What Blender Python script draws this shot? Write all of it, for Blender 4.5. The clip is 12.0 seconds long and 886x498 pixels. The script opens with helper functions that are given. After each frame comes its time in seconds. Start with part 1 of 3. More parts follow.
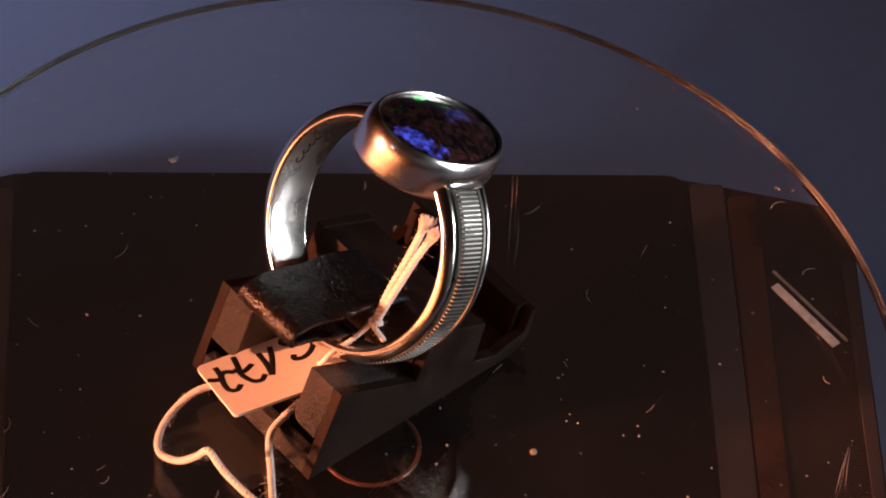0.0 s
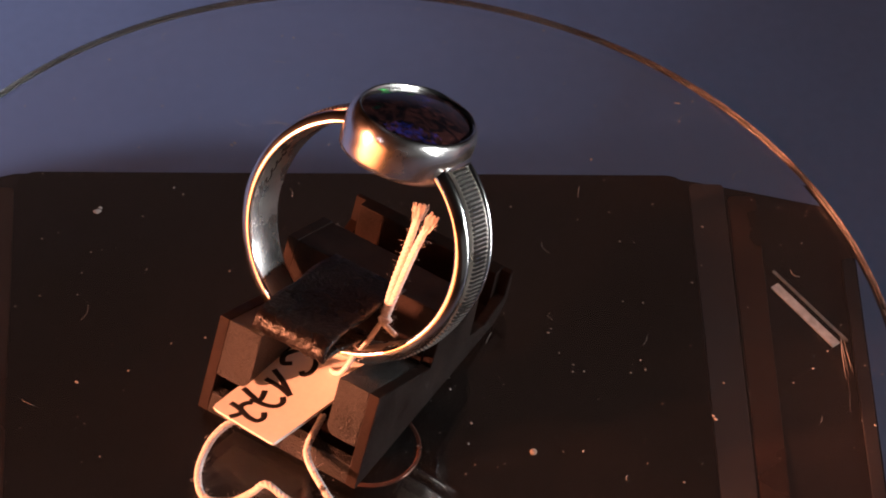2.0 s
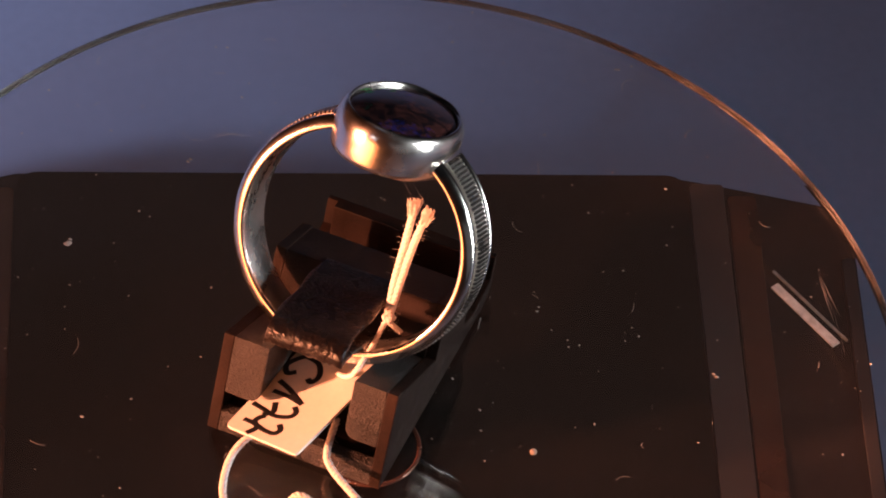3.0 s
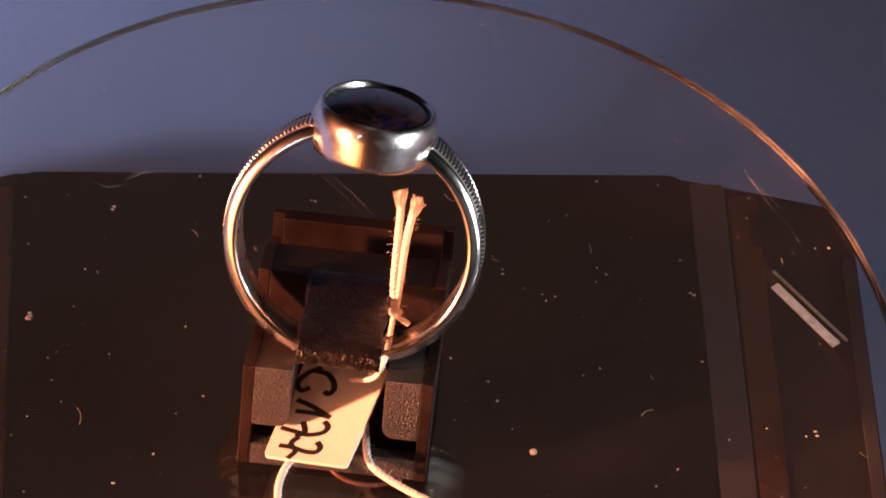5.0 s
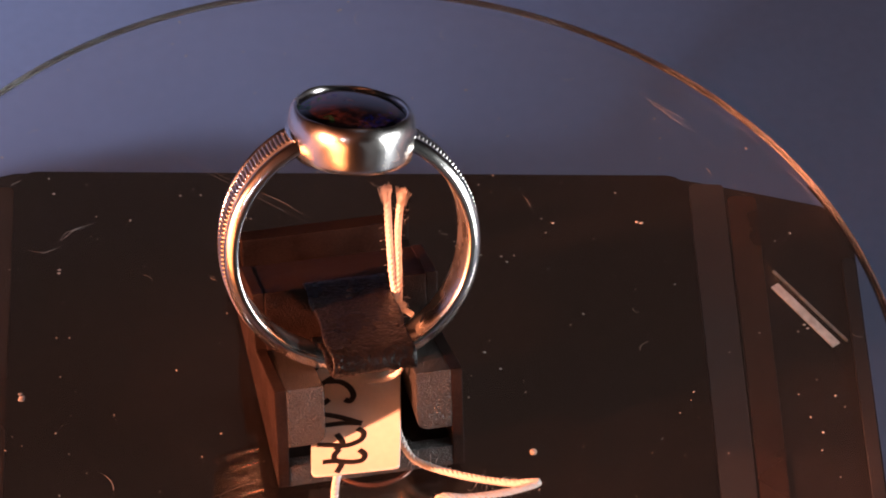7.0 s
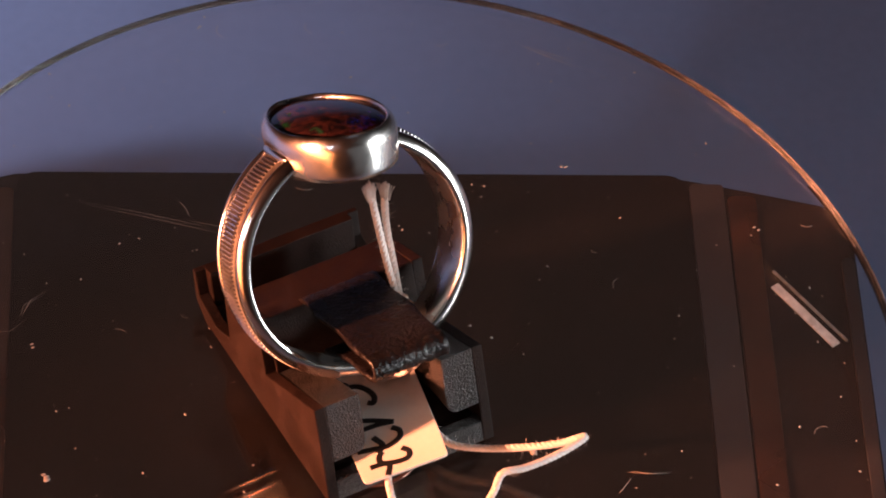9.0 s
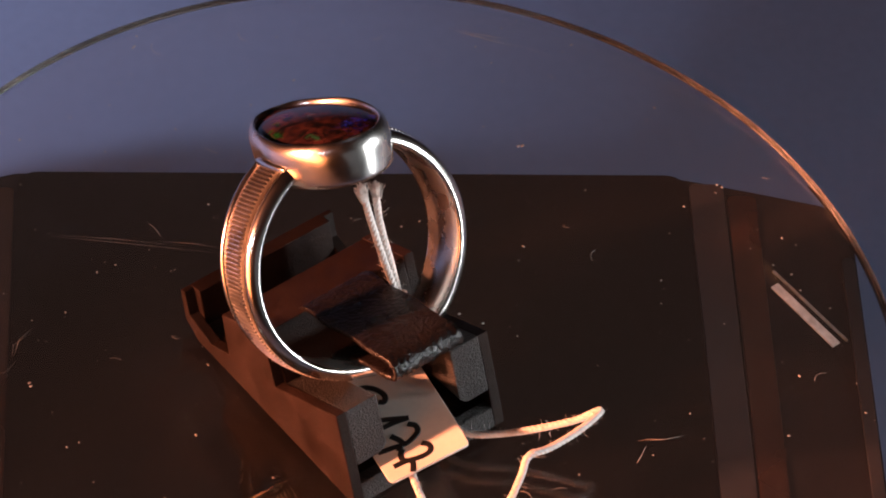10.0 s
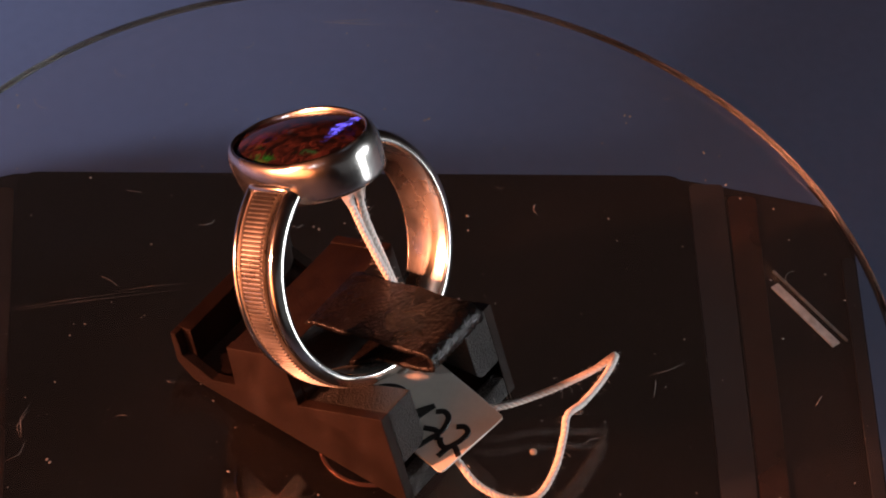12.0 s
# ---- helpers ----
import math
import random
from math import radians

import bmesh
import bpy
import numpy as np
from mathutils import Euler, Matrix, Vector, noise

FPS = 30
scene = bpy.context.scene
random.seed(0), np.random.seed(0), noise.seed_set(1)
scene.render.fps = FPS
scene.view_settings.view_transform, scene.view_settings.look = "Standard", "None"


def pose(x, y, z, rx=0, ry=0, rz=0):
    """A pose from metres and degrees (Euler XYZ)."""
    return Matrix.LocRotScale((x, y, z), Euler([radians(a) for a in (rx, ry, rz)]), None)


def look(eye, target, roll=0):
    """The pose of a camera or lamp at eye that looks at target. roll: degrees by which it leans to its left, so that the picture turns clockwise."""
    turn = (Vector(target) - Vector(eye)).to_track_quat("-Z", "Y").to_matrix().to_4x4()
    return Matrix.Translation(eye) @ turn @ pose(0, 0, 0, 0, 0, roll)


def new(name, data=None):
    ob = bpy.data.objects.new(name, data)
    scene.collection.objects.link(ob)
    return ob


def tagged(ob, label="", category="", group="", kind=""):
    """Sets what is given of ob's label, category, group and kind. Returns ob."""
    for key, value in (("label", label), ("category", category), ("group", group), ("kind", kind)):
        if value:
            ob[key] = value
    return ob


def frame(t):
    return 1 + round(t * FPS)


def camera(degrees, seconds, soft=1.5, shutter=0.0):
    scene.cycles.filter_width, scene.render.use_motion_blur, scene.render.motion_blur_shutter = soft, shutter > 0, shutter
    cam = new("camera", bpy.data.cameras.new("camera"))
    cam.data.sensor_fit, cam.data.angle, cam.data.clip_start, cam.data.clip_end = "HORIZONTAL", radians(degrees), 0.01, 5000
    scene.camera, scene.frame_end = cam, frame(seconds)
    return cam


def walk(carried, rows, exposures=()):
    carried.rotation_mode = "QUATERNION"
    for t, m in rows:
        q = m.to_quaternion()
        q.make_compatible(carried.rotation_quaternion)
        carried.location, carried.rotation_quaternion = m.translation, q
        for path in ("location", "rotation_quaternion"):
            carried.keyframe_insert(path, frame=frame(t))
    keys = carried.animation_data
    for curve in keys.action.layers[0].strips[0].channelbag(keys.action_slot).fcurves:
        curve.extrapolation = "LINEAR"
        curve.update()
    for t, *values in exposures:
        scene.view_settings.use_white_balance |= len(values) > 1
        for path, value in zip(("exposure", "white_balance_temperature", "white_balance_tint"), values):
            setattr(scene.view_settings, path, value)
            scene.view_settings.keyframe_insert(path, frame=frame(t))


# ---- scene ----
# Close view of a silver opal finger ring in a black display clip on a slowly turning clear disc.
# Lengths below are in millimetres and are brought to metres by MM.
MM = 0.001

# camera: stands still on a support, long lens
cam = camera(11.95, 12.0, soft=1.9)
EYE = Vector((0.0, -0.25576, 0.30755))
AIM = EYE + 0.4 * Vector((0.01667, 0.66143, -0.74982))
walk(cam, [(0.0, look(EYE, AIM, 4.52)), (12.0, look(EYE, AIM, 4.52))],
     exposures=[(0.0, -0.78), (2.5, -0.33), (5.5, 0.06), (7.0, 0.07), (9.5, -0.02), (12.0, -0.76)])

# ---- light ----
world = bpy.data.worlds.new("world")
scene.world = world
world.use_nodes = True
world.node_tree.nodes["Background"].inputs[0].default_value = (0.30, 0.40, 0.62, 1)
world.node_tree.nodes["Background"].inputs[1].default_value = 0.012


def area(name, eye, aim, sx, sy, watts, colour, spread=180):
    data = bpy.data.lights.new(name, "AREA")
    data.shape, data.size, data.size_y, data.energy, data.color = "RECTANGLE", sx, sy, watts, colour
    data.spread = radians(spread)
    ob = new(name, data)
    ob.matrix_world = look(eye, aim)
    return ob


def around(az, el, d):
    """A place at that bearing from the viewer's side (degrees to the right), height angle and distance."""
    a, e = radians(az), radians(el)
    return Vector((d * math.sin(a) * math.cos(e), -d * math.cos(a) * math.cos(e), d * math.sin(e)))


def spot(name, eye, aim, cone, radius, watts, colour, blend):
    data = bpy.data.lights.new(name, "SPOT")
    data.spot_size, data.spot_blend, data.shadow_soft_size, data.energy, data.color = radians(cone), blend, radius, watts, colour
    ob = new(name, data)
    ob.matrix_world = look(eye, aim)
    return ob


spot("warm_work_lamp", around(-68, 17, 0.40), (-0.002, -0.005, 0.014), 7.0, 0.014, 46.0, (1.0, 0.31, 0.155), 0.35)
area("warm_lamp_shade", around(-52, 9, 0.40), (0, 0, 0.030), 0.58, 0.16, 0.42, (1.0, 0.30, 0.10), 70)
spot("cool_side_lamp", around(92, 15, 0.50), (0, 0, 0.018), 7.6, 0.030, 11.5, (0.90, 0.94, 1.0), 0.4)
area("cool_lamp_diffuser", around(74, 10, 0.46), (0, 0, 0.02), 0.08, 0.26, 0.22, (0.92, 0.96, 1.0), 80)
spot("window_daylight", (-0.30, -0.35, 0.30), (-0.100, 0.112, -0.026), 25, 0.045, 15.5, (0.76, 0.82, 1.0), 1.0)
# Weak overhead fill, added as ambient since the closed room shuts out the world.
area("ambient_fill", (0.1, 0.3, 1.6), (0, 0, 0), 0.6, 0.6, 0.13, (0.66, 0.76, 1.0))
# Unseen area lamp added so the disc and top panel mirror a brown wash.
area("disc_wash_fill", (0.05, 1.30, 1.66), (0.05, 1.15, 0), 1.3, 0.9, 0.33, (1.0, 0.56, 0.45))
# Added fill behind the camera: gives the silver bezel something pale to reflect.
area("bezel_fill", (0.75, -1.70, 0.50), (0, 0, 0), 2.0, 1.0, 0.5, (0.90, 0.92, 1.0))


# ---- materials ----
def material(name, base, rough=0.5, metal=0.0, vary=0.25, grain=3000.0, bump=0.2, depth=0.00002, blot=150.0, coat=0.0, spec=0.5, second=None):
    """A node material: two scales of colour change, changing roughness and fine relief. Sizes are per metre."""
    m = bpy.data.materials.new(name)
    m.use_nodes = True
    n, l = m.node_tree.nodes, m.node_tree.links
    b = n["Principled BSDF"]
    co = n.new("ShaderNodeTexCoord")
    fine, big = n.new("ShaderNodeTexNoise"), n.new("ShaderNodeTexNoise")
    fine.inputs["Scale"].default_value, fine.inputs["Detail"].default_value = grain, 4
    big.inputs["Scale"].default_value, big.inputs["Detail"].default_value = blot, 5
    for t in (fine, big):
        l.new(co.outputs["Object"], t.inputs["Vector"])
    mean = n.new("ShaderNodeMath")
    mean.operation = "ADD"
    l.new(fine.outputs[0], mean.inputs[0])
    l.new(big.outputs[0], mean.inputs[1])
    ramp = n.new("ShaderNodeMapRange")
    ramp.inputs["From Min"].default_value, ramp.inputs["From Max"].default_value = 0.6, 1.4
    l.new(mean.outputs[0], ramp.inputs["Value"])
    mix = n.new("ShaderNodeMix")
    mix.data_type = "RGBA"
    dark = [c * (1 - vary) for c in base]
    light = second or [min(1, c * (1 + vary)) for c in base]
    mix.inputs["A"].default_value, mix.inputs["B"].default_value = (*dark, 1), (*light, 1)
    l.new(ramp.outputs[0], mix.inputs["Factor"])
    l.new(mix.outputs["Result"], b.inputs["Base Color"])
    rr = n.new("ShaderNodeMapRange")
    rr.inputs["From Min"].default_value, rr.inputs["From Max"].default_value = 0.3, 0.7
    rr.inputs["To Min"].default_value, rr.inputs["To Max"].default_value = rough * 0.8, min(1, rough * 1.25)
    l.new(big.outputs[0], rr.inputs["Value"])
    l.new(rr.outputs[0], b.inputs["Roughness"])
    b.inputs["Metallic"].default_value = metal
    b.inputs["Specular IOR Level"].default_value = spec
    b.inputs["Coat Weight"].default_value = coat
    b.inputs["Coat Roughness"].default_value = 0.08
    if bump:
        bp = n.new("ShaderNodeBump")
        bp.inputs["Strength"].default_value, bp.inputs["Distance"].default_value = bump, depth
        l.new(fine.outputs[0], bp.inputs["Height"])
        l.new(bp.outputs[0], b.inputs["Normal"])
    return m


SILVER = material("polished_silver", (0.92, 0.88, 0.82), 0.17, 1.0, 0.08, 900, 0.22, 0.00006, 300)
BRIGHT = material("bright_silver", (0.93, 0.89, 0.83), 0.23, 1.0, 0.08, 600, 0.22, 0.00010, 300)
SILVER_WORN = material("worn_silver", (0.88, 0.85, 0.80), 0.27, 1.0, 0.10, 1500, 0.3, 0.00005, 260)
MILLED = material("milled_silver", (0.92, 0.88, 0.82), 0.30, 1.0, 0.08, 900, 0.2, 0.00005, 300)
DARK_SILVER = material("dark_silver_groove", (0.10, 0.09, 0.08), 0.45, 1.0, 0.3, 1500, 0.3, 0.00004, 300)
PLASTIC = material("black_plastic", (0.015, 0.0085, 0.0065), 0.44, 0.0, 0.8, 7000, 0.8, 0.00011, 300, 0.0, 0.10)
PLASTIC_GRAIN = material("grained_black_plastic", (0.009, 0.0065, 0.0055), 0.46, 0.0, 0.9, 5200, 1.0, 0.00028, 300, 0.0, 0.6, (0.019, 0.014, 0.011))
STRAP = material("black_leatherette", (0.007, 0.005, 0.0045), 0.27, 0.0, 0.5, 2400, 1.0, 0.00024, 300, 0.0, 0.36)
CARD = material("cream_card", (0.82, 0.76, 0.69), 0.5, 0.0, 0.05, 1800, 0.12, 0.00003, 160)
INK = material("black_ink", (0.012, 0.011, 0.012), 0.4, 0.0, 0.2, 2000, 0.1, 0.00002, 300)
COTTON = material("white_cotton", (0.78, 0.71, 0.66), 0.85, 0.0, 0.10, 6000, 0.5, 0.00006, 500)
BOX = material("black_acrylic_box", (0.0035, 0.0028, 0.0025), 0.14, 0.0, 0.30, 900, 0.03, 0.00002, 60)
GLOSS = material("glossy_black_moulding", (0.014, 0.011, 0.011), 0.05, 0.0, 0.25, 900, 0.0, 0.00002, 60)
BOX_STRIP = material("grey_plastic_strip", (0.023, 0.021, 0.023), 0.35, 0.0, 0.22, 900, 0.05, 0.00002, 70)
BOX_BROWN = material("brown_strip_tone", (0.026, 0.012, 0.008), 0.30, 0.0, 0.35, 400, 0.05, 0.00002, 60)
# Pale colours for the glint on the base, not real metal.
GLINT = material("rim_glint_pale", (0.80, 0.79, 0.78), 0.6, 0.1, 0.4, 1500, 0.3, 0.00003, 400)
GLINT_DULL = material("rim_glint_dull", (0.26, 0.28, 0.27), 0.6, 0.3, 0.4, 1500, 0.3, 0.00003, 400)
HUB = material("polished_brown_plastic", (0.16, 0.07, 0.05), 0.14, 0.6, 0.2, 900, 0.1, 0.00003, 300)
TABLE = material("blue_paper", (0.24, 0.31, 0.53), 0.85, 0.0, 0.05, 700, 0.10, 0.00005, 8)
ROOM = material("grey_room_paint", (0.22, 0.22, 0.24), 0.85, 0.0, 0.05, 40, 0.10, 0.0005, 2)
DUST = material("pale_dust", (0.42, 0.38, 0.35), 0.8, 0.0, 0.3, 4000, 0.0, 0.00002, 900)
SPECK = material("cream_chip", (0.42, 0.34, 0.27), 0.7, 0.0, 0.2, 3000, 0.2, 0.00003, 900)


def disc_material():
    """Clear acrylic with a thin film of dust."""
    m = bpy.data.materials.new("clear_acrylic")
    m.use_nodes = True
    n, l = m.node_tree.nodes, m.node_tree.links
    b = n["Principled BSDF"]
    b.inputs["Base Color"].default_value = (0.985, 0.98, 0.975, 1)
    b.inputs["Transmission Weight"].default_value = 1.0
    b.inputs["Roughness"].default_value, b.inputs["IOR"].default_value = 0.0, 1.56
    film = n.new("ShaderNodeBsdfDiffuse")
    film.inputs[0].default_value = (0.78, 0.62, 0.52, 1)
    co, ns, mr, mx = n.new("ShaderNodeTexCoord"), n.new("ShaderNodeTexNoise"), n.new("ShaderNodeMapRange"), n.new("ShaderNodeMixShader")
    ns.inputs["Scale"].default_value, ns.inputs["Detail"].default_value = 60, 6
    l.new(co.outputs["Object"], ns.inputs["Vector"])
    mr.inputs["From Min"].default_value, mr.inputs["From Max"].default_value = 0.3, 0.75
    mr.inputs["To Min"].default_value, mr.inputs["To Max"].default_value = 0.001, 0.004
    l.new(ns.outputs[0], mr.inputs["Value"])
    l.new(mr.outputs[0], mx.inputs[0])
    l.new(b.outputs[0], mx.inputs[1])
    l.new(film.outputs[0], mx.inputs[2])
    l.new(mx.outputs[0], n["Material Output"].inputs["Surface"])
    return m


ACRYLIC = disc_material()


def rim_material():
    """Sawn acrylic edge: clear but frosted."""
    m = bpy.data.materials.new("frosted_acrylic_edge")
    m.use_nodes = True
    n, l = m.node_tree.nodes, m.node_tree.links
    b = n["Principled BSDF"]
    b.inputs["Base Color"].default_value = (0.9, 0.88, 0.86, 1)
    b.inputs["Transmission Weight"].default_value = 0.97
    b.inputs["IOR"].default_value = 1.49
    co, ns, mr = n.new("ShaderNodeTexCoord"), n.new("ShaderNodeTexNoise"), n.new("ShaderNodeMapRange")
    ns.inputs["Scale"].default_value, ns.inputs["Detail"].default_value = 300, 5
    l.new(co.outputs["Object"], ns.inputs["Vector"])
    mr.inputs["To Min"].default_value, mr.inputs["To Max"].default_value = 0.08, 0.28
    l.new(ns.outputs[0], mr.inputs["Value"])
    l.new(mr.outputs[0], b.inputs["Roughness"])
    return m


EDGE = rim_material()


def opal_material():
    """Brown boulder opal: thin layers under the polish throw back blue, violet and green, each at its own angle."""
    m = bpy.data.materials.new("boulder_opal")
    m.use_nodes = True
    n, l = m.node_tree.nodes, m.node_tree.links
    b = n["Principled BSDF"]
    co = n.new("ShaderNodeTexCoord")
    big = n.new("ShaderNodeTexNoise")
    big.inputs["Scale"].default_value, big.inputs["Detail"].default_value, big.inputs["Distortion"].default_value = 650, 6, 1.6
    l.new(co.outputs["Object"], big.inputs["Vector"])
    body = n.new("ShaderNodeValToRGB")
    body.color_ramp.elements[0].position, body.color_ramp.elements[0].color = 0.42, (0.008, 0.006, 0.008, 1)
    body.color_ramp.elements[1].position, body.color_ramp.elements[1].color = 0.74, (0.09, 0.030, 0.026, 1)
    l.new(big.outputs[0], body.inputs[0])
    l.new(body.outputs[0], b.inputs["Base Color"])
    b.inputs["Roughness"].default_value = 0.12
    b.inputs["Specular IOR Level"].default_value = 0.5
    grain = n.new("ShaderNodeTexNoise")
    grain.inputs["Scale"].default_value, grain.inputs["Detail"].default_value = 1100, 5
    l.new(co.outputs["Object"], grain.inputs["Vector"])
    flakes = n.new("ShaderNodeTexNoise")
    flakes.inputs["Scale"].default_value, flakes.inputs["Detail"].default_value, flakes.inputs["Distortion"].default_value = 1500, 3, 0.6
    l.new(co.outputs["Object"], flakes.inputs["Vector"])
    shade = b.outputs[0]
    # layers: centre, half sizes and turn on the stone (mm, degrees), colour, the way the layer faces, strength
    layers = [((1.9, -3.8), (2.7, 0.7), 2, (0.025, 0.06, 1.0), (-0.85, -0.22, 0.47), 0.24),
              ((1.9, -4.6), (2.8, 1.4), 45, (0.08, 0.11, 0.9), (0.60, -0.15, 0.78), 0.34),
              ((-1.2, 3.6), (1.2, 2.5), 20, (0.12, 0.18, 0.9), (0.55, -0.2, 0.80), 0.26),
              ((-4.2, 1.6), (1.0, 2.2), 10, (0.05, 0.9, 0.15), (-0.62, -0.3, 0.72), 0.5),
              ((-2.5, -3.6), (0.5, 1.6), 10, (0.10, 0.85, 0.40), (-0.55, -0.4, 0.72), 0.6),
              ((0.0, 0.7), (0.7, 0.35), 15, (0.4, 0.6, 1.0), (-0.5, -0.5, 0.70), 0.5),
              ((-2.6, 2.6), (0.4, 1.0), -20, (0.05, 0.8, 0.10), (0.5, -0.1, 0.85), 0.4)]
    for (cx, cy), (rx, ry), turn, colour, way, most in layers:
        mp = n.new("ShaderNodeMapping")
        mp.vector_type = "TEXTURE"
        mp.inputs["Location"].default_value = (cx * MM, cy * MM, 0)
        mp.inputs["Rotation"].default_value = (0, 0, radians(turn))
        mp.inputs["Scale"].default_value = (rx * MM, ry * MM, 1)
        l.new(co.outputs["Object"], mp.inputs["Vector"])
        size = n.new("ShaderNodeVectorMath")
        size.operation = "LENGTH"
        l.new(mp.outputs[0], size.inputs[0])
        speck = n.new("ShaderNodeMapRange")
        speck.inputs["From Min"].default_value, speck.inputs["From Max"].default_value = 0.40, 0.62
        speck.inputs["To Min"].default_value, speck.inputs["To Max"].default_value = 0.08, 1.0
        l.new(flakes.outputs[0], speck.inputs["Value"])
        rag = n.new("ShaderNodeMath")
        rag.operation, rag.inputs[1].default_value = "MULTIPLY_ADD", 2.6
        l.new(grain.outputs[0], rag.inputs[0])
        l.new(size.outputs["Value"], rag.inputs[2])
        mask = n.new("ShaderNodeMapRange")
        mask.inputs["From Min"].default_value, mask.inputs["From Max"].default_value = 2.25, 1.7
        mask.inputs["To Min"].default_value, mask.inputs["To Max"].default_value = 0.0, most
        l.new(rag.outputs[0], mask.inputs["Value"])
        broken = n.new("ShaderNodeMath")
        broken.operation = "MULTIPLY"
        l.new(mask.outputs[0], broken.inputs[0])
        l.new(speck.outputs[0], broken.inputs[1])
        face = n.new("ShaderNodeVectorTransform")
        face.vector_type, face.convert_from, face.convert_to = "NORMAL", "OBJECT", "WORLD"
        face.inputs[0].default_value = way
        flash = n.new("ShaderNodeBsdfGlossy")
        flash.inputs["Roughness"].default_value = 0.31
        flash.inputs["Color"].default_value = (*colour, 1)
        l.new(face.outputs[0], flash.inputs["Normal"])
        mx = n.new("ShaderNodeMixShader")
        l.new(broken.outputs[0], mx.inputs[0])
        l.new(shade, mx.inputs[1])
        l.new(flash.outputs[0], mx.inputs[2])
        shade = mx.outputs[0]
    l.new(shade, n["Material Output"].inputs["Surface"])
    return m


OPAL = opal_material()


# ---- building helpers ----
def part(name, bm, mat, parent=None, label="", smooth=True, m=None):
    """Links a bmesh in millimetres as one mesh object under a thing."""
    me = bpy.data.meshes.new(name)
    bmesh.ops.recalc_face_normals(bm, faces=bm.faces[:])
    bm.transform(Matrix.Scale(MM, 4) @ (m or Matrix()))
    bm.to_mesh(me)
    bm.free()
    me.materials.append(mat)
    for p in me.polygons:
        p.use_smooth = smooth
    ob = new(name, me)
    if parent:
        ob.parent = parent
    if label:
        ob["label"] = label
    return ob


def thing(name, label, category, group=""):
    ob = new(name)
    ob.empty_display_size = 0.005
    return tagged(ob, label, category, group)


def bevelled(bm, width=0.25, segments=2, angle=30):
    es = [e for e in bm.edges if len(e.link_faces) == 2 and e.calc_face_angle(0) > radians(angle)]
    bmesh.ops.bevel(bm, geom=es, offset=width, segments=segments, affect="EDGES", profile=0.6, clamp_overlap=True)
    return bm


def prism(outline, x0, x1, axis="x", width=0.2):
    """An outline of (y, z) pushed from x0 to x1, or of (x, y) pushed from z0 to z1 with axis z."""
    bm = bmesh.new()
    at = (lambda p, s: (s, p[0], p[1])) if axis == "x" else (lambda p, s: (p[0], p[1], s))
    a = [bm.verts.new(at(p, x0)) for p in outline]
    b = [bm.verts.new(at(p, x1)) for p in outline]
    bm.faces.new(a)
    bm.faces.new(b[::-1])
    k = len(a)
    for i in range(k):
        bm.faces.new((a[i], a[(i + 1) % k], b[(i + 1) % k], b[i]))
    bmesh.ops.recalc_face_normals(bm, faces=bm.faces[:])
    return bevelled(bm, width) if width else bm


def rounded(x0, y0, x1, y1, r, k=6):
    """A rectangle's outline with round corners."""
    pts = []
    for cx, cy, a in ((x1 - r, y1 - r, 0), (x0 + r, y1 - r, 90), (x0 + r, y0 + r, 180), (x1 - r, y0 + r, 270)):
        for i in range(k + 1):
            b = radians(a + 90 * i / k)
            pts.append((cx + r * math.cos(b), cy + r * math.sin(b)))
    return pts


def spline(points, step=0.25):
    """A smooth line through the points (Catmull-Rom), in even steps."""
    p = [Vector(q) for q in points]
    p = [2 * p[0] - p[1]] + p + [2 * p[-1] - p[-2]]
    out = []
    for i in range(1, len(p) - 2):
        k = max(2, int((p[i + 1] - p[i]).length / step))
        for j in range(k):
            t = j / k
            out.append(0.5 * ((2 * p[i]) + (p[i + 1] - p[i - 1]) * t + (2 * p[i - 1] - 5 * p[i] + 4 * p[i + 1] - p[i + 2]) * t * t
                              + (3 * p[i] - p[i - 1] - 3 * p[i + 1] + p[i + 2]) * t ** 3))
    out.append(p[-2])
    return out


def sweep(bm, line, radius, sides=6, cap=True):
    """A tube along a line; radius is a number or a function of 0..1."""
    up = Vector((0.13, 0.21, 0.97))
    rings = []
    for i, q in enumerate(line):
        d = (line[min(i + 1, len(line) - 1)] - line[max(i - 1, 0)]).normalized()
        s = up.cross(d).normalized()
        up = d.cross(s)
        r = radius(i / (len(line) - 1)) if callable(radius) else radius
        rings.append([bm.verts.new(q + r * (math.cos(a) * s + math.sin(a) * up)) for a in (2 * math.pi * k / sides for k in range(sides))])
    for a, b in zip(rings, rings[1:]):
        for k in range(sides):
            bm.faces.new((a[k], a[(k + 1) % sides], b[(k + 1) % sides], b[k]))
    if cap:
        bm.faces.new(rings[0])
        bm.faces.new(rings[-1][::-1])


